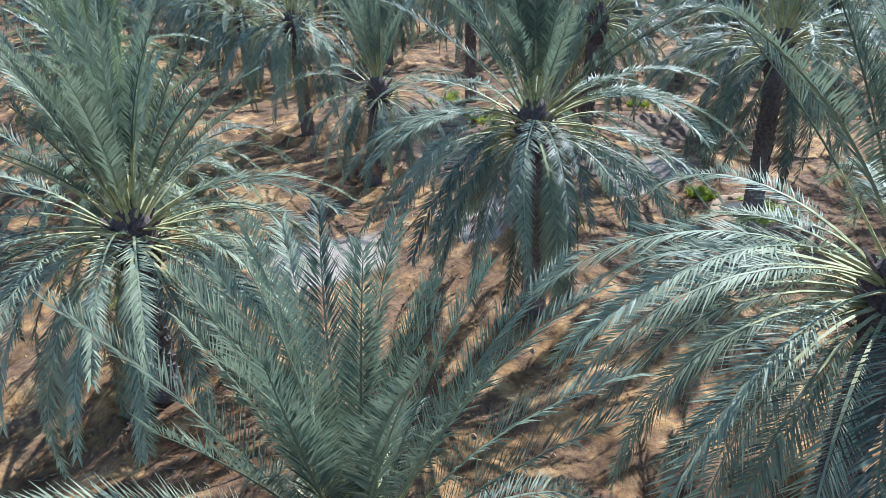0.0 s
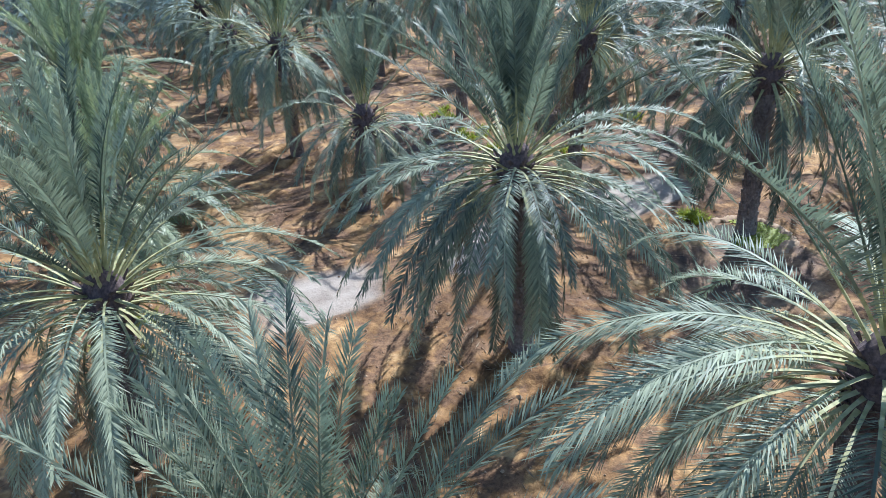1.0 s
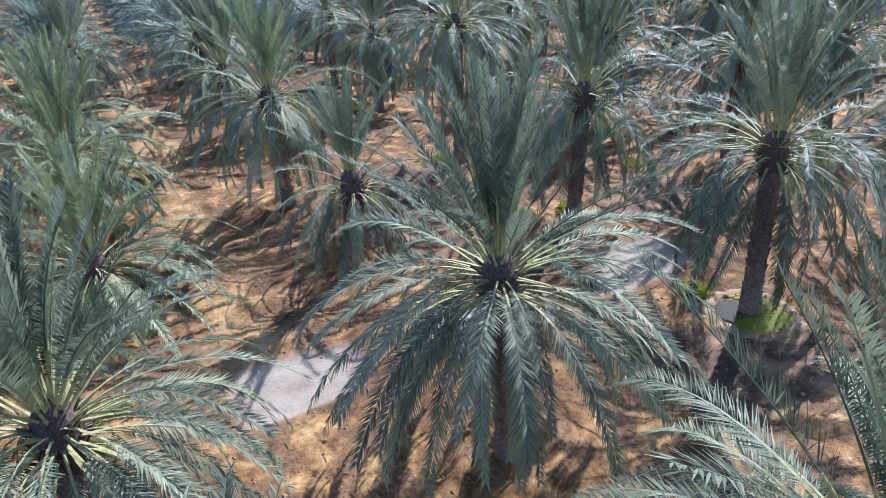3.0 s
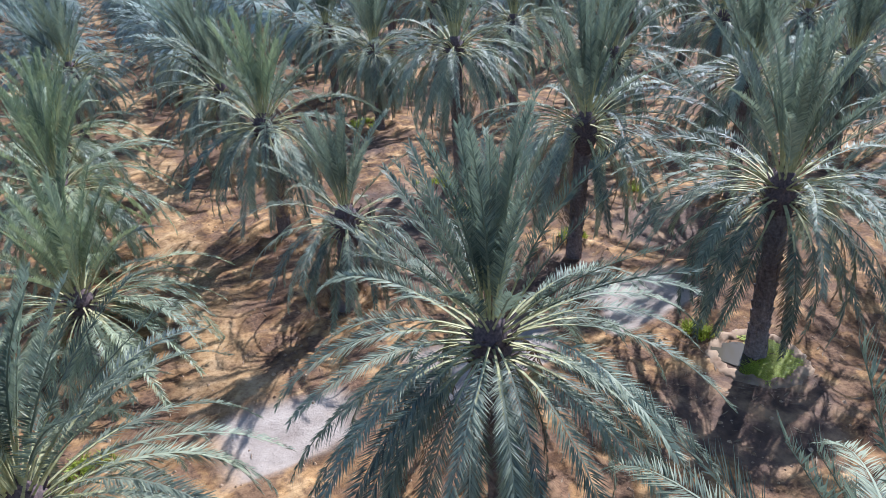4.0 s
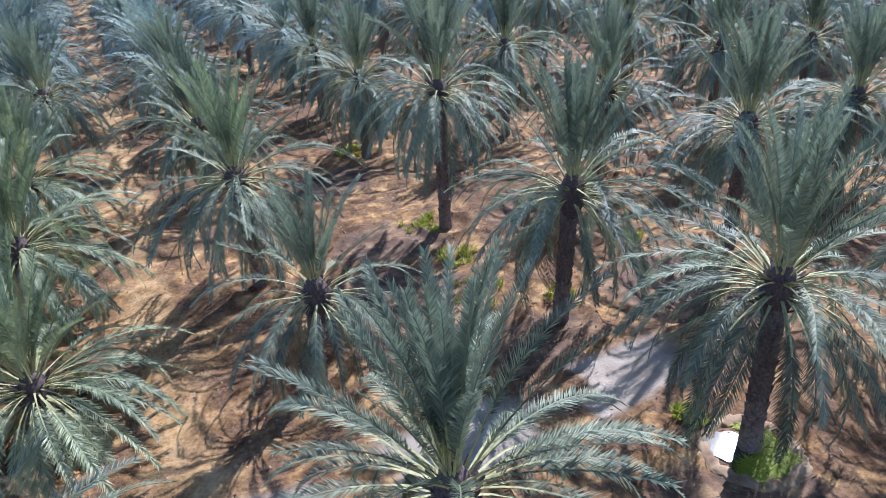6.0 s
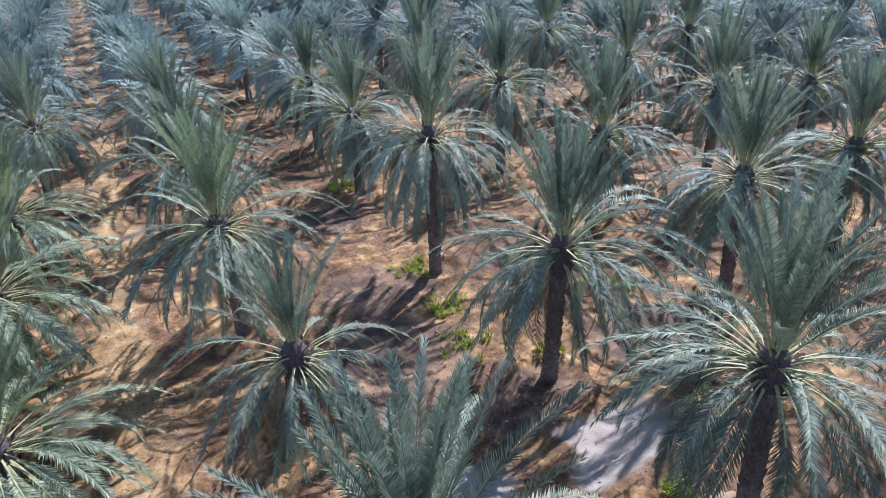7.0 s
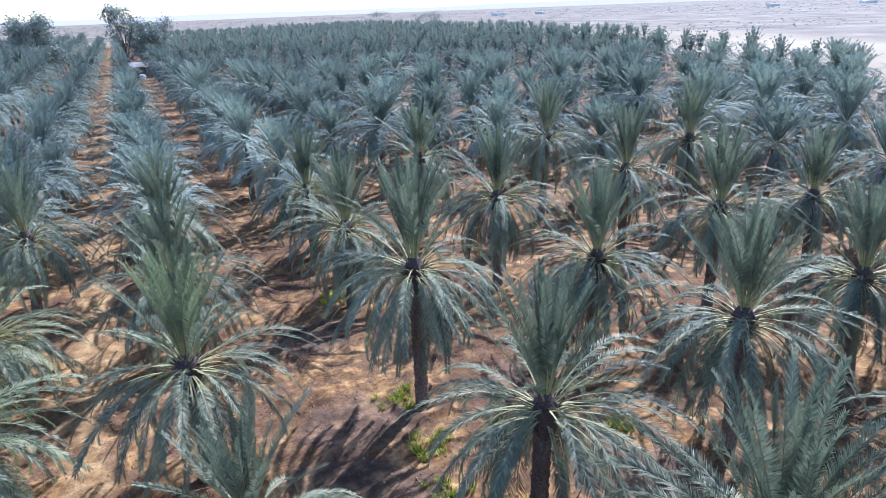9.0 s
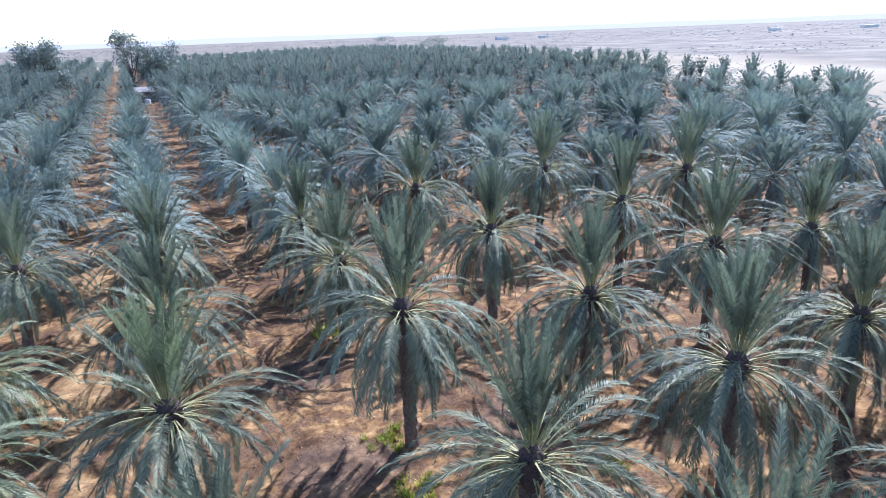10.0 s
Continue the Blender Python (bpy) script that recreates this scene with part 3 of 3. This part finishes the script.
def far_palms():
    """All palms past the countable ones, in one mesh."""
    V, F, I, base = [], [], [], 0
    rng = np.random.default_rng(77)
    for n, (i, j) in enumerate(far_rest):
        x, y, h, lean = planted(i, j)
        v, f, idx = (LOW_CROWNS if n < 230 else TINY_CROWNS)[n % 4]
        a, s = rng.uniform(0, 6.28), rng.uniform(0.88, 1.08)
        m = np.array([[math.cos(a), -math.sin(a), 0], [math.sin(a), math.cos(a), 0], [0, 0, rng.uniform(0.75, 1.0)]]) * s
        V.append(v @ m.T + np.array([x, y, h]))
        F += [tuple(q + base for q in g) for g in f]
        I += idx
        base += len(v)
        t = np.array([(0.22, 0, 0), (-0.12, 0.2, 0), (-0.12, -0.2, 0), (0.22, 0, h), (-0.12, 0.2, h), (-0.12, -0.2, h)]) + np.array([x, y, 0])
        V.append(t)
        F += [(base, base + 1, base + 4, base + 3), (base + 1, base + 2, base + 5, base + 4), (base + 2, base, base + 3, base + 5)]
        I += [2] * 3
        base += 6
    me = mesh_from("far_palms", np.concatenate(V), F, [LEAF_HAZED, STALK, BARK, LEAF_DRY], I)
    tagged(new("far_palms", me), "dense rows of date palms receding to the edge of the grove", "palm grove", kind="stuff")


far_palms()


# ---- watering basin, weeds and clods ----
def tuft(rng, blades, spread, tall, wide):
    """A tuft of narrow bent blades."""
    V, F = [], []
    for _ in range(blades):
        a, r = rng.uniform(0, 6.28), spread * math.sqrt(rng.uniform(0, 1))
        b0 = np.array([r * math.cos(a), r * math.sin(a), -0.02])
        d = np.array([math.cos(a + rng.uniform(-1, 1)), math.sin(a + rng.uniform(-1, 1)), 0])
        h, w = tall * rng.uniform(0.5, 1.2), wide * rng.uniform(0.7, 1.3)
        e = np.array([-d[1], d[0], 0]) * w / 2
        mid, tip = b0 + d * h * 0.2 + np.array([0, 0, h * 0.65]), b0 + d * h * 0.65 + np.array([0, 0, h * 0.95])
        k = len(V)
        V += [b0 + e, b0 - e, mid - e * 0.9, mid + e * 0.9, tip]
        F += [(k, k + 1, k + 2, k + 3), (k + 3, k + 2, k + 4)]
    return V, F


_r = np.random.default_rng(91)
TUFTS = [mesh_from("weed", *tuft(_r, 60, 0.24, 0.26, 0.03), [WEED]) for _ in range(4)]


def weed_patch(x, y, radius, count, seed, label="yellow-green weeds on damp soil beside a palm"):
    rng = np.random.default_rng(seed)
    V, F, base = [], [], 0
    for _ in range(count):
        a, r = rng.uniform(0, 6.28), radius * math.sqrt(rng.uniform(0, 1))
        px, py = x + r * math.cos(a), y + r * math.sin(a)
        v, f = tuft(rng, 26, 0.17, 0.22, 0.032)
        V += [np.array(p) + np.array([px, py, ground_height(px, py)]) for p in v]
        F += [tuple(q + base for q in g) for g in f]
        base += len(v)
    return tagged(new("weeds", mesh_from("weeds", V, F, [WEED])), label, "weeds", kind="stuff")


def water_material():
    m, t, p = material("still_water")
    c = t.nodes.new("ShaderNodeNewGeometry").outputs["Position"]
    p.inputs["Base Color"].default_value = (0.09, 0.075, 0.05, 1)
    p.inputs["Roughness"].default_value = 0.06
    p.inputs["IOR"].default_value = 1.33
    bump(t, p, noise_at(t, c, 9, 3), 0.03, 0.01)
    return m


RIM = plain_material("dry_silt_rim", (0.20, 0.118, 0.062), (0.46, 0.315, 0.185), 4, 0.95)
BASIN_RIM = plain_material("pale_crusted_rim", (0.16, 0.092, 0.050), (0.42, 0.295, 0.18), 2.6, 0.95)
WATER = water_material()


def watering_basin(x, y, radius=1.02):
    """A low round earth rim with a puddle and grass inside."""
    rng = np.random.default_rng(3)
    basin = tagged(new("watering_basin"), "round watering basin with pale rim, puddle and green grass", "watering basin")
    basin.location = (x, y, 0)
    V, F, n, m = [], [], 80, 8
    for k in range(n):
        a = 2 * math.pi * k / n
        c, e = math.cos(a), math.sin(a)
        wob = 1 + 0.14 * noise.noise(Vector((c * 2, e * 2, 4))) + 0.06 * noise.noise(Vector((c * 7, e * 7, 1)))
        tall = 0.075 + 0.07 * noise.noise(Vector((c * 4, e * 4, 9)))
        for q in range(m):
            b = math.pi * q / (m - 1)
            r = radius * wob + (0.22 if q < m / 2 else 0.15) * math.cos(b) * (1 + rng.uniform(-0.25, 0.25))
            V.append((r * c, r * e, -0.03 + tall * math.sin(b) * (1 + rng.uniform(-0.35, 0.35))))
            if q < m - 1:
                k2 = (k + 1) % n
                F.append((k * m + q, k2 * m + q, k2 * m + q + 1, k * m + q + 1))
    part("rim", mesh_from("rim", V, F, [BASIN_RIM], smooth=True), basin)
    ring = []
    for k in range(40):
        a = 2 * math.pi * k / 40
        r = 0.50 * (1 + 0.25 * noise.noise(Vector((math.cos(a) * 1.6, math.sin(a) * 1.6, 2))))
        ring.append((-0.38 + r * math.cos(a), 0.40 + r * math.sin(a), 0.022))
    part("water", mesh_from("water", [(-0.38, 0.40, 0.022)] + ring, [(0, 1 + k, 1 + (k + 1) % 40) for k in range(40)], [WATER]), basin, "shallow puddle that mirrors the sky")
    for k in range(150):
        a, r = -2.75 + 3.75 * k / 150 + rng.uniform(-0.1, 0.1), 0.94 * math.sqrt(rng.uniform(0.10, 1.0))
        t = part("grass_tuft", TUFTS[k % 4], basin)
        t.matrix_local = pose(r * math.cos(a), r * math.sin(a), 0.0, 0, 0, rng.uniform(0, 360)) @ Matrix.Diagonal((s0 := rng.uniform(0.5, 0.8), s0, s0 * 0.22, 1))
    return basin


watering_basin(8.30, 0.62)
for n, (x, y, r, c) in enumerate(((7.95, 2.15, 0.35, 18), (6.95, 12.9, 0.8, 16), (7.0, 15.9, 0.9, 16), (6.4, 10.2, 0.9, 12), (7.8, 26.2, 0.9, 30),
                                  (-7.4, 41.0, 0.9, 24), (13.4, 10.6, 0.6, 12), (-7.3, 5.0, 0.8, 22), (8.6, 8.6, 0.5, 14))):
    weed_patch(x, y, r, c, 300 + n)


def soil_clods():
    """Loose clods and small stones, thick round the palms and along the row edges."""
    rng = np.random.default_rng(55)
    V, F, base = [], [], 0
    for _ in range(15000):
        x, y = rng.uniform(-11, 19), rng.uniform(-9, 24)
        if silt_share(x, y) > 0.3 and rng.uniform() < 0.85:
            continue
        if noise.noise(Vector((x * 0.4, y * 0.4, 7))) + rng.uniform(-0.5, 0.5) < 0:
            continue
        s = 0.016 + 0.05 * rng.uniform() ** 3
        h = ground_height(x, y)
        ax = rng.uniform(0, 6.28)
        pts = []
        for k in range(5):
            a = ax + 2 * math.pi * k / 5
            r = s * rng.uniform(0.7, 1.3)
            pts.append((x + r * math.cos(a), y + r * math.sin(a), h - 0.01 + rng.uniform(0, 0.2) * s))
        pts.append((x + rng.uniform(-0.3, 0.3) * s, y + rng.uniform(-0.3, 0.3) * s, h + s * rng.uniform(0.6, 1.1)))
        V += pts
        F += [(base + k, base + (k + 1) % 5, base + 5) for k in range(5)]
        base += 6
    tagged(new("soil_clods", mesh_from("soil_clods", V, F, [RIM])), "loose clods and small stones of dry soil", "clods", kind="stuff")


def dead_leaflets():
    """Fallen dry leaflets and bits of frond on the soil."""
    rng = np.random.default_rng(56)
    V, F, base = [], [], 0
    for _ in range(3800):
        i, j = int(rng.integers(-1, 4)), int(rng.integers(-1, 4))
        a, r = rng.uniform(0, 6.28), abs(rng.normal(0, 1.9)) + 0.3
        x, y = 8 * i + r * math.cos(a), 8 * j + r * math.sin(a)
        h, l, w, b = ground_height(x, y) + 0.012, rng.uniform(0.10, 0.34), rng.uniform(0.010, 0.022), rng.uniform(0, 6.28)
        d, e = np.array([math.cos(b), math.sin(b), 0]) * l, np.array([-math.sin(b), math.cos(b), 0]) * w
        q = np.array([x, y, h])
        V += [q - d / 2, q + e + np.array([0, 0, 0.012]), q + d / 2 + np.array([0, 0, rng.uniform(0, 0.05)]), q - e]
        F.append((base, base + 1, base + 2, base + 3))
        base += 4
    tagged(new("fallen_leaflets", mesh_from("fallen_leaflets", V, F, [LEAF_DRY])), "fallen dry leaflets scattered below the palms", "litter", kind="stuff")


soil_clods()
dead_leaflets()


# ---- beyond the grove ----
def limb(V, F, a, b, ra, rb, sides=6):
    way = (Vector(b) - Vector(a)).normalized()
    u = way.orthogonal().normalized()
    w = way.cross(u)
    k0 = len(V)
    for q, r in ((a, ra), (b, rb)):
        for k in range(sides):
            t = 2 * math.pi * k / sides
            V.append(tuple(Vector(q) + (u * math.cos(t) + w * math.sin(t)) * r))
    F += [(k0 + k, k0 + (k + 1) % sides, k0 + sides + (k + 1) % sides, k0 + sides + k) for k in range(sides)]


def broadleaf_tree(x, y, height, width, seed, leaves=2600, airy=0.5, label=""):
    """A tall tree: forking limbs, and leaves in uneven clumps with gaps."""
    rng = np.random.default_rng(seed)
    tree = tagged(new("broadleaf_tree"), label, "tree", "tall trees beyond the grove")
    tree.location = (x, y, 0)
    V, F, tips = [], [], []
    top = (rng.uniform(-0.5, 0.5), rng.uniform(-0.5, 0.5), height * 0.45)
    limb(V, F, (0, 0, -0.2), top, height * 0.022, height * 0.014, 8)
    for k in range(9):
        a = k * 2.4 + rng.uniform(-0.3, 0.3)
        s = (0, 0, height * rng.uniform(0.12, 0.45))
        e = (width * 0.33 * math.cos(a) * rng.uniform(0.5, 1.1), width * 0.33 * math.sin(a) * rng.uniform(0.5, 1.1), height * rng.uniform(0.28, 0.85))
        limb(V, F, s, e, height * 0.010, height * 0.004)
        tips.append(e)
        for _ in range(3):
            e2 = (e[0] + rng.normal(0, width * 0.12), e[1] + rng.normal(0, width * 0.12), min(height * 0.97, e[2] + rng.uniform(-0.05, 0.2) * height))
            limb(V, F, e, e2, height * 0.004, height * 0.0015, 4)
            tips.append(e2)
    part("trunk", mesh_from("trunk", V, F, [WOOD_BARK]), tree)
    V, F = [], []
    for n in range(leaves):
        c = np.array(tips[int(rng.integers(0, len(tips)))])
        q = c + rng.normal(0, 1, 3) * np.array([width, width, height * 0.55]) * 0.095 * (1.15 - 0.35 * airy)
        s = 0.30 * rng.uniform(0.6, 1.4)
        a, b = rng.normal(0, 1, 3), rng.normal(0, 1, 3)
        a /= np.linalg.norm(a)
        b = np.cross(a, b)
        b /= np.linalg.norm(b)
        k = len(V)
        V += [q - a * s, q + b * s * 0.5, q + a * s, q - b * s * 0.5]
        F.append((k, k + 1, k + 2, k + 3))
    part("crown", mesh_from("crown", V, F, [TREE_LEAF_HAZED]), tree)
    return tree


broadleaf_tree(-18.5, 196, 16, 11, 501, 8000, 0.3, "dark dense broadleaf tree rising above the palms")
broadleaf_tree(2.2, 206, 18, 9.5, 502, 3000, 1.0, "tall airy broadleaf tree with thin foliage")
broadleaf_tree(9.0, 209, 14.5, 10, 503, 6000, 0.3, "dense rounded broadleaf tree beside an airy one")
broadleaf_tree(176, 470, 13, 22, 504, 2200, 0.2, "low rounded broadleaf tree at the edge of the grove")
broadleaf_tree(206, 440, 13, 26, 505, 2200, 0.2, "wide rounded broadleaf tree at the edge of the grove")


def box(V, F, x0, y0, z0, x1, y1, z1):
    k = len(V)
    V += [(x0, y0, z0), (x1, y0, z0), (x1, y1, z0), (x0, y1, z0), (x0, y0, z1), (x1, y0, z1), (x1, y1, z1), (x0, y1, z1)]
    F += [(k, k + 3, k + 2, k + 1), (k + 4, k + 5, k + 6, k + 7), (k, k + 1, k + 5, k + 4), (k + 1, k + 2, k + 6, k + 5), (k + 2, k + 3, k + 7, k + 6), (k + 3, k, k + 4, k + 7)]


PLASTER = plain_material("dusty_plaster", (0.42, 0.38, 0.33), (0.58, 0.54, 0.49), 1.2, 0.9)
SHEET = plain_material("dull_roof_sheet", (0.26, 0.24, 0.22), (0.38, 0.35, 0.32), 0.8, 0.6)
WHITE = plain_material("white_paint", (0.70, 0.70, 0.68), (0.82, 0.82, 0.80), 2.0, 0.5)


def pump_shed(x, y):
    """An open-fronted shed on the track, with a sloping sheet roof, posts and a white tank in front."""
    shed = tagged(new("pump_shed"), "open-fronted shed with a dull sheet roof on the track", "shed")
    shed.location = (x, y, 0)
    V, F = [], []
    box(V, F, -2.6, 2.2, 0, 2.6, 2.4, 3.2)
    box(V, F, -2.6, -1.6, 0, -2.4, 2.2, 2.9)
    box(V, F, 2.4, -1.6, 0, 2.6, 2.2, 2.9)
    part("wall", mesh_from("wall", V, F, [PLASTER]), shed)
    V = [(-3, -2.2, 2.7), (3, -2.2, 2.7), (3, 2.8, 3.7), (-3, 2.8, 3.7), (-3, -2.2, 2.82), (3, -2.2, 2.82), (3, 2.8, 3.82), (-3, 2.8, 3.82)]
    F = [(0, 3, 2, 1), (4, 5, 6, 7), (0, 1, 5, 4), (1, 2, 6, 5), (2, 3, 7, 6), (3, 0, 4, 7)]
    part("roof", mesh_from("roof", V, F, [SHEET]), shed)
    for px in (-2.7, 0, 2.7):
        V, F = [], []
        limb(V, F, (px, -2.0, 0), (px, -2.0, 2.75), 0.07, 0.07, 8)
        part("post", mesh_from("post", V, F, [SHEET]), shed)


pump_shed(4.6, 186)
V, F = [], []
for k, (r, z) in enumerate(((0.7, 0), (0.75, 0.1), (0.75, 1.0), (0.55, 1.2), (0.2, 1.3))):
    for q in range(14):
        V.append((r * math.cos(2 * math.pi * q / 14), r * math.sin(2 * math.pi * q / 14), z))
        if k:
            F.append((14 * (k - 1) + q, 14 * (k - 1) + (q + 1) % 14, 14 * k + (q + 1) % 14, 14 * k + q))
F.append(tuple(range(56, 70)))
tank = tagged(new("water_tank", mesh_from("water_tank", V, F, [WHITE])), "small white water tank in front of the shed", "water tank")
tank.location = (4.2, 180.5, 0)


def far_building(x, y, w, d, h, turn, mat, label):
    house = tagged(new("far_building"), label, "building", "low buildings on the plain")
    house.matrix_world = pose(x, y, 0, 0, 0, turn)
    V, F = [], []
    box(V, F, -w / 2, -d / 2, 0, w / 2, d / 2, h)
    part("wall", mesh_from("wall", V, F, [mat]), house)
    V, F = [], []
    box(V, F, -w / 2 - 0.3, -d / 2 - 0.3, h, w / 2 + 0.3, d / 2 + 0.3, h + 0.5)
    part("roof", mesh_from("roof", V, F, [WHITE]), house)


for k, (x, y, w, d, h) in enumerate(((540, 905, 30, 12, 5), (600, 880, 18, 12, 4.5), (900, 560, 40, 14, 4.5), (820, 640, 22, 12, 4))):
    far_building(x, y, w * 0.7, d, h * 0.7, 20 + 13 * k, WHITE, "low pale building far out on the plain")


# scrub colour kept pale and flat: the haze over the plain is painted in
SCRUB = leaf_material("hazed_scrub", (0.17, 0.165, 0.145), (0.27, 0.25, 0.22), (0.2, 0.2, 0.14), 0.7, 0.2)


def far_scrub():
    """Scrub and far tree lines on the open land."""
    rng = np.random.default_rng(64)
    V, F, base = [], [], 0
    for _ in range(9000):
        b, r = rng.uniform(radians(5), radians(112)), 190 + 1700 * rng.uniform() ** 1.3
        x, y = r * math.cos(b), r * math.sin(b)
        if past_edge(x, y) < 75 or noise.noise(Vector((x * 0.004, y * 0.009, 2.2))) < 0.02 - 0.25 * (r > 700):
            continue
        s = rng.uniform(0.35, 0.9) * (1 + r / 700)
        pts = [(x + s * math.cos(a) * rng.uniform(0.7, 1.3), y + s * math.sin(a) * rng.uniform(0.7, 1.3), 0.25 * s * rng.uniform(0, 1.2)) for a in np.arange(6) * 1.047]
        V += pts + [(x + rng.uniform(-0.4, 0.4) * s, y + rng.uniform(-0.4, 0.4) * s, 0.5 * s * rng.uniform(0.7, 1.2))]
        F += [(base + k, base + (k + 1) % 6, base + 6) for k in range(6)]
        base += 7
    tagged(new("far_scrub", mesh_from("far_scrub", V, F, [SCRUB])), "grey-green scrub and tree lines on the open plain", "scrub", kind="stuff")


far_scrub()


def far_hills():
    """A plain pale band of distant land on the skyline; its glow paints haze."""
    m, t, p = material("haze_glow")
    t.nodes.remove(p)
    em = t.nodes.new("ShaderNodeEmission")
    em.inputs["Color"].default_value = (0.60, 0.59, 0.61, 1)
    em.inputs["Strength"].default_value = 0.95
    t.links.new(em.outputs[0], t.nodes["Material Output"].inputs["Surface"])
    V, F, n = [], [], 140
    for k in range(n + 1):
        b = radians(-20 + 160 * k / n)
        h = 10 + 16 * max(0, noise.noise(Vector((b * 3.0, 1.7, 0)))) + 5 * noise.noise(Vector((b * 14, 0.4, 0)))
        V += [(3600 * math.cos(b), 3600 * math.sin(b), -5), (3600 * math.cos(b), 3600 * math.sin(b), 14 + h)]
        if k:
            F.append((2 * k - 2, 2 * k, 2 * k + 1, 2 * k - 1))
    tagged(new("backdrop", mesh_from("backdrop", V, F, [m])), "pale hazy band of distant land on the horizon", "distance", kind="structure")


far_hills()
